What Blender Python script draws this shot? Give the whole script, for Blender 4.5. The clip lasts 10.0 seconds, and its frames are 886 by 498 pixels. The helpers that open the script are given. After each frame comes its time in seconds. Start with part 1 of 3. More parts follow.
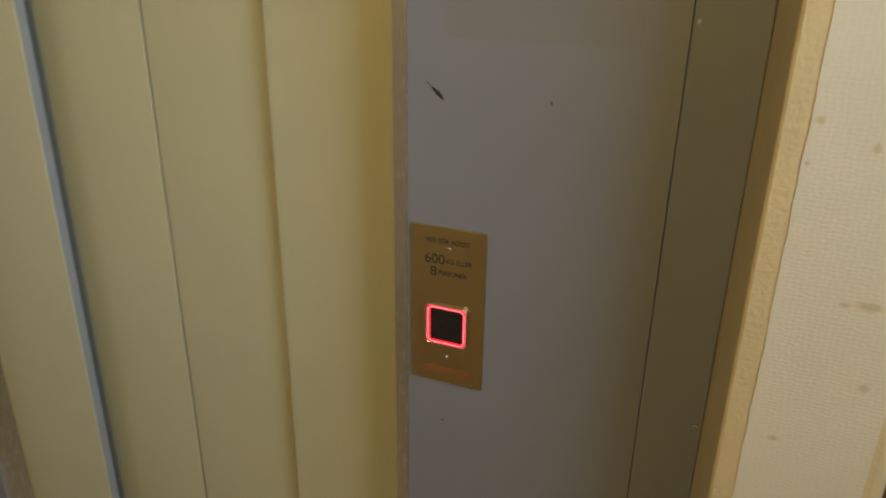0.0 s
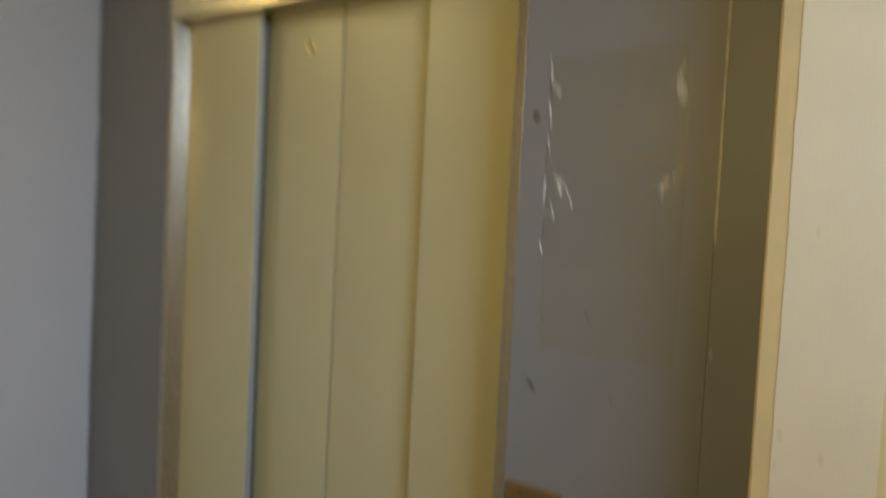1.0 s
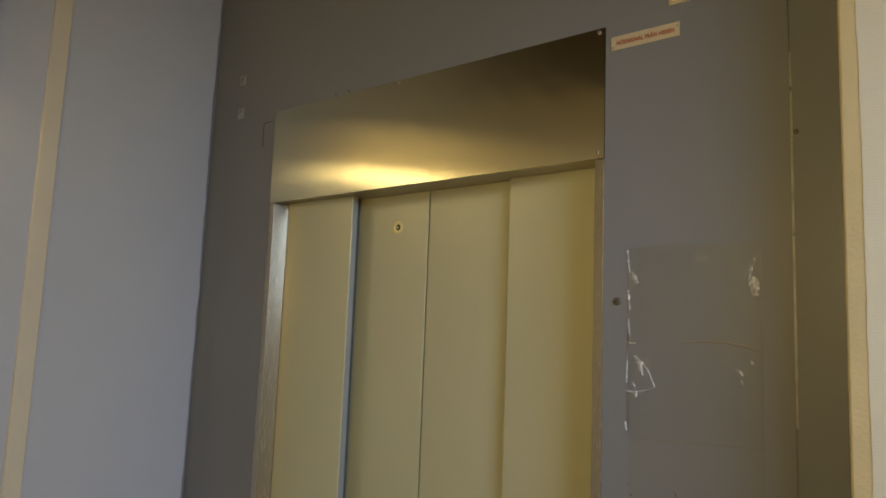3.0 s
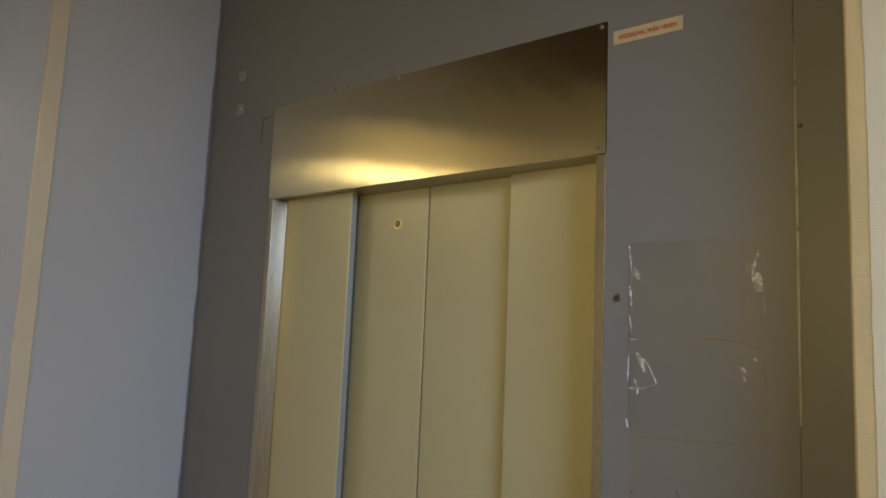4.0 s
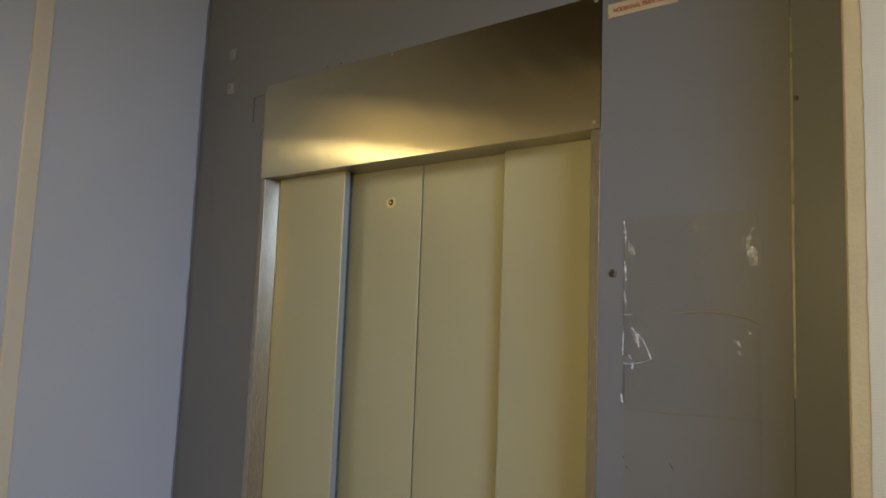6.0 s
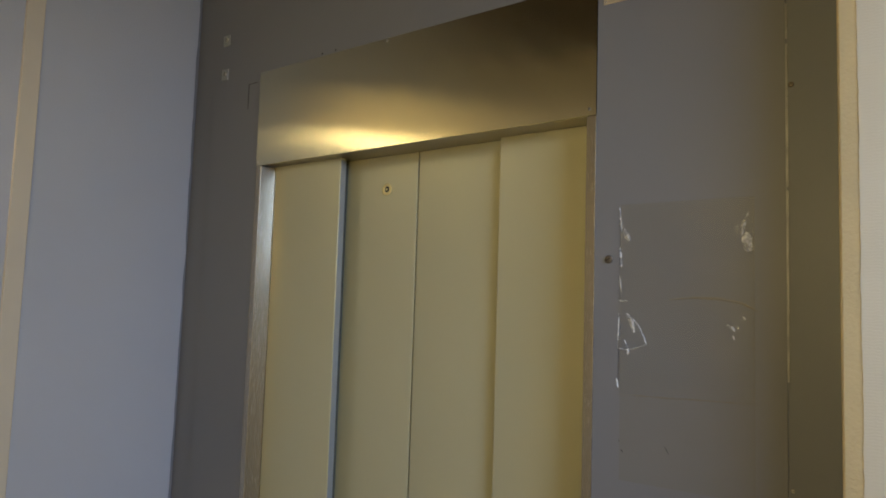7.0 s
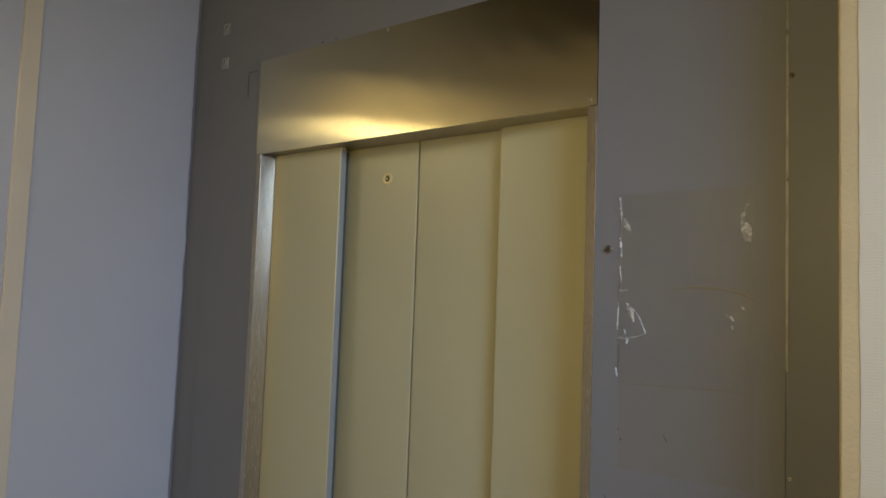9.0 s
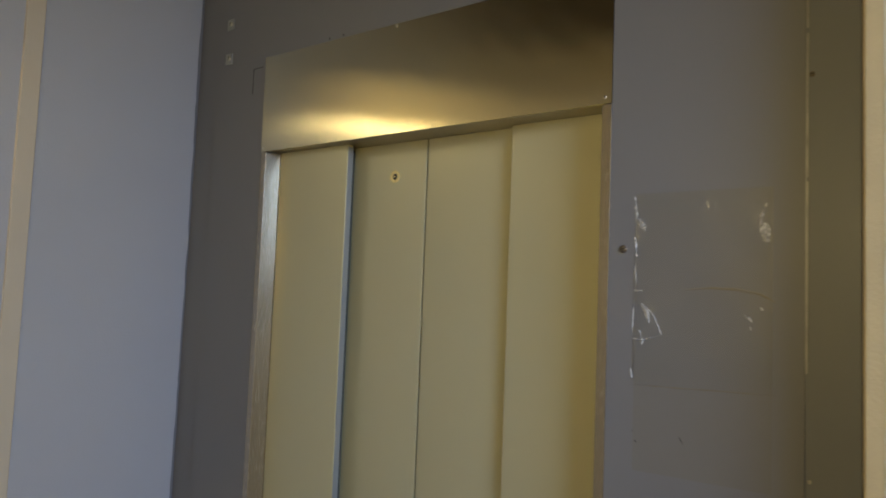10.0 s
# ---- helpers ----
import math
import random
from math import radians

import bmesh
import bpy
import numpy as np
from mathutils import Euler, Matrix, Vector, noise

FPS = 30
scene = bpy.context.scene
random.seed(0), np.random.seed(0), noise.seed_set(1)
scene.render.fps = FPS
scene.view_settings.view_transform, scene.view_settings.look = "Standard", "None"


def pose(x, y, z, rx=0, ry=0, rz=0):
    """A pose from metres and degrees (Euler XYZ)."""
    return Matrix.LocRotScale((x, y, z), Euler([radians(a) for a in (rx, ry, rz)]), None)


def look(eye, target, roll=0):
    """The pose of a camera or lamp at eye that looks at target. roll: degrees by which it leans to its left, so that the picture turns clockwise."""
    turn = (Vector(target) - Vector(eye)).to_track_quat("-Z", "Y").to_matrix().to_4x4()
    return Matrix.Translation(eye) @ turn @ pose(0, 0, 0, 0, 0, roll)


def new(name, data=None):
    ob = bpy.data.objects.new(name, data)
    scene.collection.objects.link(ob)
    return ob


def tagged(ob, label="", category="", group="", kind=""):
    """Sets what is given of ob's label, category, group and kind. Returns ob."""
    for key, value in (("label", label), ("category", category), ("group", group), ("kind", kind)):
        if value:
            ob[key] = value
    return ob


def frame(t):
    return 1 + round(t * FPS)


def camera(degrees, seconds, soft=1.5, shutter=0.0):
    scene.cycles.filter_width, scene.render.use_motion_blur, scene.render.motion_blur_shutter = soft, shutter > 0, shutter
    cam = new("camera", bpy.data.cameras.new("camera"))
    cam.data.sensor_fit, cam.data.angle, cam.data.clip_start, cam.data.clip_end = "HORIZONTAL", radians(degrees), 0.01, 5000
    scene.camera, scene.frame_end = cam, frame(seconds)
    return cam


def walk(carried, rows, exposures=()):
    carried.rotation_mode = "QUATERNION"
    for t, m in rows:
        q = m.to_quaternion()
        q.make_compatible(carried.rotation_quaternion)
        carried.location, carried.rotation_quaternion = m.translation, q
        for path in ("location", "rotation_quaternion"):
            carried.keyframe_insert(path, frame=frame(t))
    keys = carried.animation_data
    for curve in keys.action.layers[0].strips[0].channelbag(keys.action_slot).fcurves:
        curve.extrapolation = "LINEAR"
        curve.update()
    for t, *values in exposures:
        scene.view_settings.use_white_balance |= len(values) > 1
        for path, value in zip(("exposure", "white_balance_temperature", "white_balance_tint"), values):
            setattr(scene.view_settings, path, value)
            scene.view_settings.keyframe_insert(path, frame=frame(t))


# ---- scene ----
cam = camera(63.1, 10.0, soft=1.7, shutter=1.0)
PATH = [
    (0, (1.197, -0.699, 1.511), (0.481, 1.011, 0.76), 0.9),
    (0.3, (1.216, -0.74, 1.527), (0.48, 0.975, 0.808), 0.6),
    (0.5, (1.259, -0.754, 1.56), (0.393, 0.935, 0.929), -0.4),
    (0.6, (1.281, -0.816, 1.604), (0.356, 0.879, 1.082), 0.4),
    (1, (1.375, -0.934, 1.619), (0.239, 0.709, 1.525), 2.8),
    (1.2, (1.401, -0.953, 1.647), (0.203, 0.648, 1.654), 3.1),
    (1.5, (1.405, -1.0, 1.684), (0.169, 0.569, 1.786), 1.6),
    (2, (1.386, -1.042, 1.69), (0.139, 0.505, 1.913), 2.0),
    (2.5, (1.383, -1.055, 1.705), (0.135, 0.489, 1.944), 2.1),
    (4, (1.372, -1.044, 1.694), (0.126, 0.502, 1.938), 2.4),
    (4.5, (1.371, -1.04, 1.695), (0.124, 0.509, 1.911), 2.1),
    (5, (1.369, -1.035, 1.694), (0.124, 0.515, 1.907), 2.2),
    (6.5, (1.367, -1.039, 1.678), (0.139, 0.528, 1.866), 1.9),
    (7, (1.367, -1.043, 1.683), (0.144, 0.531, 1.847), 1.8),
    (7.5, (1.368, -1.043, 1.687), (0.148, 0.535, 1.834), 1.8),
    (8, (1.365, -1.042, 1.681), (0.149, 0.539, 1.829), 1.8),
    (8.5, (1.363, -1.042, 1.681), (0.145, 0.538, 1.823), 1.8),
    (9, (1.366, -1.049, 1.681), (0.147, 0.531, 1.818), 2.0),
    (9.5, (1.365, -1.054, 1.68), (0.153, 0.53, 1.818), 2.1),
    (10, (1.333, -1.056, 1.681), (0.129, 0.535, 1.816), 2.2),
]
EXPOSURES = ((0, 0.35, 7700, 10), (0.6, 0.31, 7700, 10), (1.0, 0.1, 7600, 10), (1.6, -0.02, 7500, 10), (2.7, -0.06, 7350, 11), (4, -0.12, 7050, 12), (6.5, -0.1, 6650, 13), (10, -0.1, 6550, 13))
walk(cam, [(t, look(eye, target, roll)) for t, eye, target, roll in PATH], EXPOSURES)

# ---- light ----
ROOM_X0, ROOM_X1, ROOM_Y0, CEIL = -0.272, 2.25, -1.75, 2.78
WIN_Y0, WIN_Y1, WIN_Z0, WIN_Z1 = -1.55, 0.0, 2.0, 2.4

world = bpy.data.worlds.new("sky")
scene.world = world
world.use_nodes = True
wn = world.node_tree
sky = wn.nodes.new("ShaderNodeTexSky")
sky.sky_type, sky.sun_disc = "NISHITA", False
sky.sun_elevation, sky.sun_rotation = radians(35), radians(250)
wn.nodes["Background"].inputs["Strength"].default_value = 0.06
wn.links.new(sky.outputs[0], wn.nodes["Background"].inputs["Color"])


def area_lamp(name, m, sx, sy, watts, colour):
    d = bpy.data.lights.new(name, "AREA")
    d.shape, d.size, d.size_y, d.energy, d.color = "RECTANGLE", sx, sy, watts, colour
    ob = new(name, d)
    ob.matrix_world = m
    return ob


# daylight in the window's opening: sky seen upwards through a deep reveal
daylight = area_lamp("window_daylight", look((ROOM_X1 - 0.03, -0.76, (WIN_Z0 + WIN_Z1) / 2), (-0.27, 0.0, 0.65)),
                     0.8, WIN_Z1 - WIN_Z0 - 0.06, 9.5, (0.46, 0.66, 1.0))
daylight.data.spread = radians(95)
# unseen globe lamp, added to give the lobby its warm light
GLOBE, GLOBE_R, GLOBE_GLOW = (1.10, -1.38, 1.95), 0.07, 74.0


# ---- materials ----
def mat(name, colour, rough=0.6, metal=0.0, second=None, scale=6.0, fine=180.0, bump=0.15, depth=0.001, spec=0.5,
        stretch=(1, 1, 1), amount=0.5, aniso=0.0, rough_var=0.1, along_uv=False):
    """Two scales of variation: broad blotches of a second colour, fine grain in the relief and the gloss."""
    m = bpy.data.materials.new(name)
    m.use_nodes = True
    nt = m.node_tree
    b = nt.nodes["Principled BSDF"]
    b.inputs["Metallic"].default_value = metal
    b.inputs["Specular IOR Level"].default_value = spec
    b.inputs["Anisotropic"].default_value = aniso
    if along_uv:
        tg = nt.nodes.new("ShaderNodeTangent")
        tg.direction_type, tg.uv_map = "UV_MAP", "sheet"
        nt.links.new(tg.outputs[0], b.inputs["Tangent"])
    co = nt.nodes.new("ShaderNodeTexCoord")
    mp = nt.nodes.new("ShaderNodeMapping")
    mp.inputs["Scale"].default_value = stretch
    nt.links.new(co.outputs["Object"], mp.inputs["Vector"])
    broad = nt.nodes.new("ShaderNodeTexNoise")
    broad.inputs["Scale"].default_value, broad.inputs["Detail"].default_value = scale, 5
    nt.links.new(co.outputs["Object"], broad.inputs["Vector"])
    grain = nt.nodes.new("ShaderNodeTexNoise")
    grain.inputs["Scale"].default_value, grain.inputs["Detail"].default_value = fine, 3
    nt.links.new(mp.outputs[0], grain.inputs["Vector"])
    ramp = nt.nodes.new("ShaderNodeMapRange")
    ramp.inputs["From Min"].default_value, ramp.inputs["From Max"].default_value = 0.3, 0.7
    ramp.inputs["To Max"].default_value = amount
    nt.links.new(broad.outputs["Fac"], ramp.inputs["Value"])
    mix = nt.nodes.new("ShaderNodeMix")
    mix.data_type = "RGBA"
    mix.inputs["A"].default_value = (*colour, 1)
    mix.inputs["B"].default_value = (*(second or [c * 0.86 for c in colour]), 1)
    nt.links.new(ramp.outputs[0], mix.inputs["Factor"])
    nt.links.new(mix.outputs["Result"], b.inputs["Base Color"])
    rr = nt.nodes.new("ShaderNodeMapRange")
    rr.inputs["To Min"].default_value, rr.inputs["To Max"].default_value = max(0.02, rough - rough_var), rough + rough_var
    nt.links.new(grain.outputs["Fac"], rr.inputs["Value"])
    nt.links.new(rr.outputs[0], b.inputs["Roughness"])
    bp = nt.nodes.new("ShaderNodeBump")
    bp.inputs["Strength"].default_value, bp.inputs["Distance"].default_value = bump, depth
    nt.links.new(grain.outputs["Fac"], bp.inputs["Height"])
    nt.links.new(bp.outputs[0], b.inputs["Normal"])
    return m


def spots(m, places, colour):
    """Stains with uneven rims at (x, y, z, radius, stretch in x) of the object's own space."""
    nt = m.node_tree
    b = nt.nodes["Principled BSDF"]
    old = b.inputs["Base Color"].links[0].from_socket
    co = nt.nodes.new("ShaderNodeTexCoord")
    nz = nt.nodes.new("ShaderNodeTexNoise")
    nz.inputs["Scale"].default_value, nz.inputs["Detail"].default_value = 260, 5
    nt.links.new(co.outputs["Object"], nz.inputs["Vector"])
    for x, y, z, r, sx in places:
        sub = nt.nodes.new("ShaderNodeVectorMath")
        sub.operation = "SUBTRACT"
        sub.inputs[1].default_value = (x, y, z)
        nt.links.new(co.outputs["Object"], sub.inputs[0])
        mul = nt.nodes.new("ShaderNodeVectorMath")
        mul.operation = "MULTIPLY"
        mul.inputs[1].default_value = (1 / (r * sx), 0, 1 / r)
        nt.links.new(sub.outputs[0], mul.inputs[0])
        ln = nt.nodes.new("ShaderNodeVectorMath")
        ln.operation = "LENGTH"
        nt.links.new(mul.outputs[0], ln.inputs[0])
        add = nt.nodes.new("ShaderNodeMath")
        add.operation = "ADD"
        nt.links.new(ln.outputs["Value"], add.inputs[0])
        nt.links.new(nz.outputs["Fac"], add.inputs[1])
        rg = nt.nodes.new("ShaderNodeMapRange")
        rg.inputs["From Min"].default_value, rg.inputs["From Max"].default_value = 1.0, 1.7
        rg.inputs["To Min"].default_value, rg.inputs["To Max"].default_value = 0.75, 0.0
        nt.links.new(add.outputs[0], rg.inputs["Value"])
        mix = nt.nodes.new("ShaderNodeMix")
        mix.data_type = "RGBA"
        mix.inputs["B"].default_value = (*colour, 1)
        nt.links.new(rg.outputs[0], mix.inputs["Factor"])
        nt.links.new(old, mix.inputs["A"])
        old = mix.outputs["Result"]
    nt.links.new(old, b.inputs["Base Color"])
    return m


def glow(name, colour, strength):
    m = bpy.data.materials.new(name)
    m.use_nodes = True
    b = m.node_tree.nodes["Principled BSDF"]
    b.inputs["Base Color"].default_value = (*colour, 1)
    b.inputs["Emission Color"].default_value = (*colour, 1)
    b.inputs["Emission Strength"].default_value = strength
    return m


def film(name):
    """Clear plastic foil: lets light through, with a gloss that follows Fresnel."""
    m = bpy.data.materials.new(name)
    m.use_nodes = True
    nt = m.node_tree
    nt.nodes.remove(nt.nodes["Principled BSDF"])
    tr = nt.nodes.new("ShaderNodeBsdfTransparent")
    tr.inputs["Color"].default_value = (0.99, 0.985, 0.97, 1)
    gl = nt.nodes.new("ShaderNodeBsdfGlossy")
    gl.inputs["Roughness"].default_value = 0.24
    fr = nt.nodes.new("ShaderNodeFresnel")
    fr.inputs["IOR"].default_value = 1.38
    mx = nt.nodes.new("ShaderNodeMixShader")
    nt.links.new(fr.outputs[0], mx.inputs[0])
    nt.links.new(tr.outputs[0], mx.inputs[1])
    nt.links.new(gl.outputs[0], mx.inputs[2])
    nt.links.new(mx.outputs[0], nt.nodes["Material Output"].inputs["Surface"])
    return m


GREY = mat("grey_enamel", (0.193, 0.193, 0.210), 0.44, second=(0.177, 0.176, 0.190), scale=2.5, fine=320, bump=0.12, depth=0.0006, spec=0.4)
GREY_COVER = mat("grey_cover_paint", (0.186, 0.192, 0.212), 0.42, second=(0.170, 0.176, 0.194), scale=3, fine=150, bump=0.0, depth=0.0002, spec=0.28, rough_var=0.01)
DOOR = mat("beige_door_lacquer", (0.555, 0.520, 0.335), 0.40, metal=0.25, second=(0.525, 0.488, 0.305), scale=3, fine=420, bump=0.07, depth=0.0004)
STEEL = mat("brushed_steel", (0.58, 0.54, 0.45), 0.2, metal=1.0, second=(0.52, 0.48, 0.40), scale=4, fine=90, rough_var=0.05)
STEEL_H = mat("brushed_header_steel", (0.68, 0.62, 0.45), 0.185, metal=1.0, second=(0.64, 0.58, 0.42), scale=4, fine=110, bump=0.3, depth=0.0005, stretch=(14, 14, 0.2), rough_var=0.012, aniso=1.0, along_uv=True)
STEEL_V = mat("brushed_steel_upright", (0.54, 0.47, 0.36), 0.26, metal=0.85, second=(0.48, 0.42, 0.32), scale=5, fine=110, bump=0.05, depth=0.0001, stretch=(14, 14, 0.35), rough_var=0.05)
BRASS = mat("brushed_brass", (0.50, 0.36, 0.17), 0.38, metal=1.0, second=(0.42, 0.30, 0.14), scale=18, fine=160, bump=0.05, depth=0.0002, stretch=(1, 1, 12))
SCREW = mat("zinc_screw", (0.55, 0.52, 0.46), 0.35, metal=1.0, scale=60, fine=500)
RUSTY = mat("tarnished_screw", (0.16, 0.13, 0.10), 0.5, metal=0.6, second=(0.10, 0.08, 0.06), scale=200, fine=600)
GILT = mat("polished_brass", (0.95, 0.80, 0.38), 0.35, metal=0.4, second=(0.88, 0.70, 0.30), scale=90, fine=500)
# edge steel whose cool tint stands for daylight on the leaf's side
EDGE = mat("blue_tinted_edge_steel", (0.34, 0.36, 0.37), 0.42, metal=0.4, second=(0.29, 0.31, 0.32), scale=20, fine=300)
# dark colour for the shade in the gap between the leaves
GAP_SHADE = mat("painted_gap_shade", (0.11, 0.105, 0.08), 0.8, second=(0.05, 0.047, 0.036), scale=80, fine=500)
# pale metal that paints the highlight on the cover strip's fold
EDGE_SHINE = mat("painted_edge_shine", (0.43, 0.42, 0.395), 0.40, metal=0.4, second=(0.215, 0.213, 0.22), scale=28, fine=260, amount=0.9)
SOFFIT = mat("dull_steel_soffit", (0.46, 0.42, 0.34), 0.38, metal=1.0, second=(0.40, 0.36, 0.29), scale=8, fine=200)
# reddish brass that paints in the lit ring's reflection
RED_DIM = mat("faint_red_reflection", (0.38, 0.15, 0.05), 0.45, metal=0.7, second=(0.36, 0.17, 0.07), scale=160, fine=600, amount=1.0)
BLACK = mat("black_plastic", (0.012, 0.010, 0.010), 0.3, scale=30, fine=400)
INK = mat("black_ink", (0.02, 0.018, 0.016), 0.6, scale=30, fine=400)
RED_INK = mat("red_ink", (0.34, 0.045, 0.02), 0.6, scale=80, fine=600, amount=0.8)
RED_GLOW = glow("red_lit_ring", (1.0, 0.012, 0.03), 1.3)
RED_CORE = glow("red_lit_core", (1.0, 0.17, 0.22), 2.0)
SIGN = mat("yellowed_sign_plastic", (0.55, 0.45, 0.31), 0.45, second=(0.44, 0.35, 0.22), scale=45, fine=400)
WALL_PAINT = mat("bluish_white_wall_paint", (0.445, 0.45, 0.478), 0.75, second=(0.41, 0.413, 0.438), scale=3.0, fine=260, bump=0.3, depth=0.0012)
BATTEN = mat("beige_painted_batten", (0.60, 0.52, 0.39), 0.6, second=(0.54, 0.46, 0.35), scale=8, fine=160, bump=0.3, depth=0.001, stretch=(6, 6, 0.5))
TAN = mat("tan_painted_plaster", (0.50, 0.385, 0.195), 0.7, second=(0.39, 0.30, 0.155), scale=14, fine=190, bump=0.45, depth=0.0018)
CREAM = mat("cream_woven_wallcovering", (0.545, 0.485, 0.36), 0.78, second=(0.49, 0.43, 0.31), scale=9, fine=380, bump=0.5, depth=0.0013, stretch=(0.55, 1, 1.25))
PLASTER = mat("cream_room_plaster", (0.74, 0.66, 0.50), 0.8, scale=3, fine=120, bump=0.3, depth=0.002)
CEILING = mat("ceiling_boards", (0.040, 0.027, 0.021), 0.7, scale=3, fine=90, bump=0.3, depth=0.002)
FLOOR = mat("ochre_linoleum", (0.42, 0.33, 0.21), 0.45, second=(0.36, 0.28, 0.17), scale=5, fine=140)
WOOD = mat("dark_stained_wood", (0.095, 0.045, 0.025), 0.45, second=(0.055, 0.026, 0.015), scale=5, fine=40, bump=0.3, depth=0.001, stretch=(8, 8, 0.4), amount=0.9)
GHOST = mat("sun_yellowed_enamel", (0.188, 0.183, 0.183), 0.42, second=(0.177, 0.169, 0.161), scale=9, fine=320, bump=0.1, depth=0.0005, spec=0.4)
GLUE = mat("glue_residue", (0.190, 0.155, 0.095), 0.5, second=(0.185, 0.175, 0.165), scale=40, fine=260, amount=0.9)
FOIL = film("clear_foil")
# upright and level threads in the wallcovering's relief
wt = CREAM.node_tree
wb = [n for n in wt.nodes if n.type == "BUMP"][0]
wh = wb.inputs["Height"].links[0].from_socket
for axis, size, share in (("Z", 88, 0.30), ("X", 62, 0.24)):
    wv = wt.nodes.new("ShaderNodeTexWave")
    wv.bands_direction = axis
    wv.inputs["Scale"].default_value, wv.inputs["Distortion"].default_value, wv.inputs["Detail"].default_value = size, 6.0, 4.0
    wv.inputs["Detail Scale"].default_value = 1.4
    wc = wt.nodes.new("ShaderNodeTexCoord")
    wt.links.new(wc.outputs["Object"], wv.inputs["Vector"])
    ma = wt.nodes.new("ShaderNodeMath")
    ma.operation = "MULTIPLY_ADD"
    ma.inputs[1].default_value = share
    wt.links.new(wv.outputs["Fac"], ma.inputs[0])
    wt.links.new(wh, ma.inputs[2])
    wh = ma.outputs[0]
wt.links.new(wh, wb.inputs["Height"])
wb.inputs["Strength"].default_value, wb.inputs["Distance"].default_value = 0.24, 0.0009
# patchy whitish plastic that paints the glints on the foil's wrinkles
FOIL_GLINT = bpy.data.materials.new("painted_foil_glints")
FOIL_GLINT.use_nodes = True
cb = FOIL_GLINT.node_tree.nodes["Principled BSDF"]
cb.inputs["Base Color"].default_value, cb.inputs["Roughness"].default_value = (0.78, 0.75, 0.68, 1), 0.3
cn = FOIL_GLINT.node_tree.nodes.new("ShaderNodeTexNoise")
cn.inputs["Scale"].default_value = 110
cr = FOIL_GLINT.node_tree.nodes.new("ShaderNodeMapRange")
cr.inputs["From Min"].default_value, cr.inputs["From Max"].default_value = 0.35, 0.75
cr.inputs["To Min"].default_value, cr.inputs["To Max"].default_value = 0.10, 0.70
cc = FOIL_GLINT.node_tree.nodes.new("ShaderNodeTexCoord")
FOIL_GLINT.node_tree.links.new(cc.outputs["Object"], cn.inputs["Vector"])
FOIL_GLINT.node_tree.links.new(cn.outputs["Fac"], cr.inputs["Value"])
FOIL_GLINT.node_tree.links.new(cr.outputs[0], cb.inputs["Alpha"])
SHAFT = mat("dark_shaft_steel", (0.03, 0.03, 0.03), 0.7)
LAMP_GLASS = glow("opal_lamp_glass", (1.0, 0.86, 0.47), 9.5)
LAMP_SCREEN = glow("dim_opal_screen", (1.0, 0.80, 0.40), 0.7)
GLOBE_GLASS = glow("added_globe_glow", (1.0, 0.815, 0.375), GLOBE_GLOW)
SHADE = mat("enamelled_lamp_shade", (0.10, 0.09, 0.08), 0.4)
FRAME_WHITE = mat("white_window_paint", (0.7, 0.7, 0.68), 0.5)


# ---- builders ----
def box(bm, x0, x1, y0, y1, z0, z1, bev=0.0, seg=2):
    r = bmesh.ops.create_cube(bm, size=1.0)
    vs = r["verts"]
    for v in vs:
        v.co = Vector(((x0 + x1) / 2 + v.co.x * (x1 - x0), (y0 + y1) / 2 + v.co.y * (y1 - y0), (z0 + z1) / 2 + v.co.z * (z1 - z0)))
    if bev:
        es = {e for v in vs for e in v.link_edges}
        bmesh.ops.bevel(bm, geom=list(es), offset=bev, segments=seg, affect="EDGES", profile=0.5)
    return bm


def boxed(*a, **k):
    return box(bmesh.new(), *a, **k)


def prism(outline, y0, y1, bev=0.0):
    """An outline of (x, z) corners given depth from y0 (front) to y1 (back)."""
    bm = bmesh.new()
    f = bm.faces.new([bm.verts.new((x, y0, z)) for x, z in outline])
    r = bmesh.ops.extrude_face_region(bm, geom=[f])
    for v in r["geom"]:
        if isinstance(v, bmesh.types.BMVert):
            v.co.y = y1
    bmesh.ops.recalc_face_normals(bm, faces=bm.faces)
    if bev:
        front = [e for e in bm.edges if abs(e.verts[0].co.y - y0) < 1e-6 and abs(e.verts[1].co.y - y0) < 1e-6]
        bmesh.ops.bevel(bm, geom=front, offset=bev, segments=2, affect="EDGES", profile=0.5)
    return bm


def part(name, bm, material, parent=None, label="", smooth=False):
    me = bpy.data.meshes.new(name)
    bm.to_mesh(me)
    bm.free()
    me.materials.append(material)
    if smooth:
        me.polygons.foreach_set("use_smooth", [True] * len(me.polygons))
        me.set_sharp_from_angle(angle=radians(35))
    ob = new(name, me)
    if parent is not None:
        ob.parent = parent
        ob.matrix_parent_inverse = parent.matrix_world.inverted()
    if label:
        ob["label"] = label
    return ob


def thing(name, x, y, z, label, category, group="", kind=""):
    e = new(name)
    e.location = (x, y, z)
    e.matrix_world = Matrix.Translation((x, y, z))
    return tagged(e, label, category, group, kind)


def structure(name, bm, material, label, category):
    return tagged(part(name, bm, material), label, category, kind="structure")


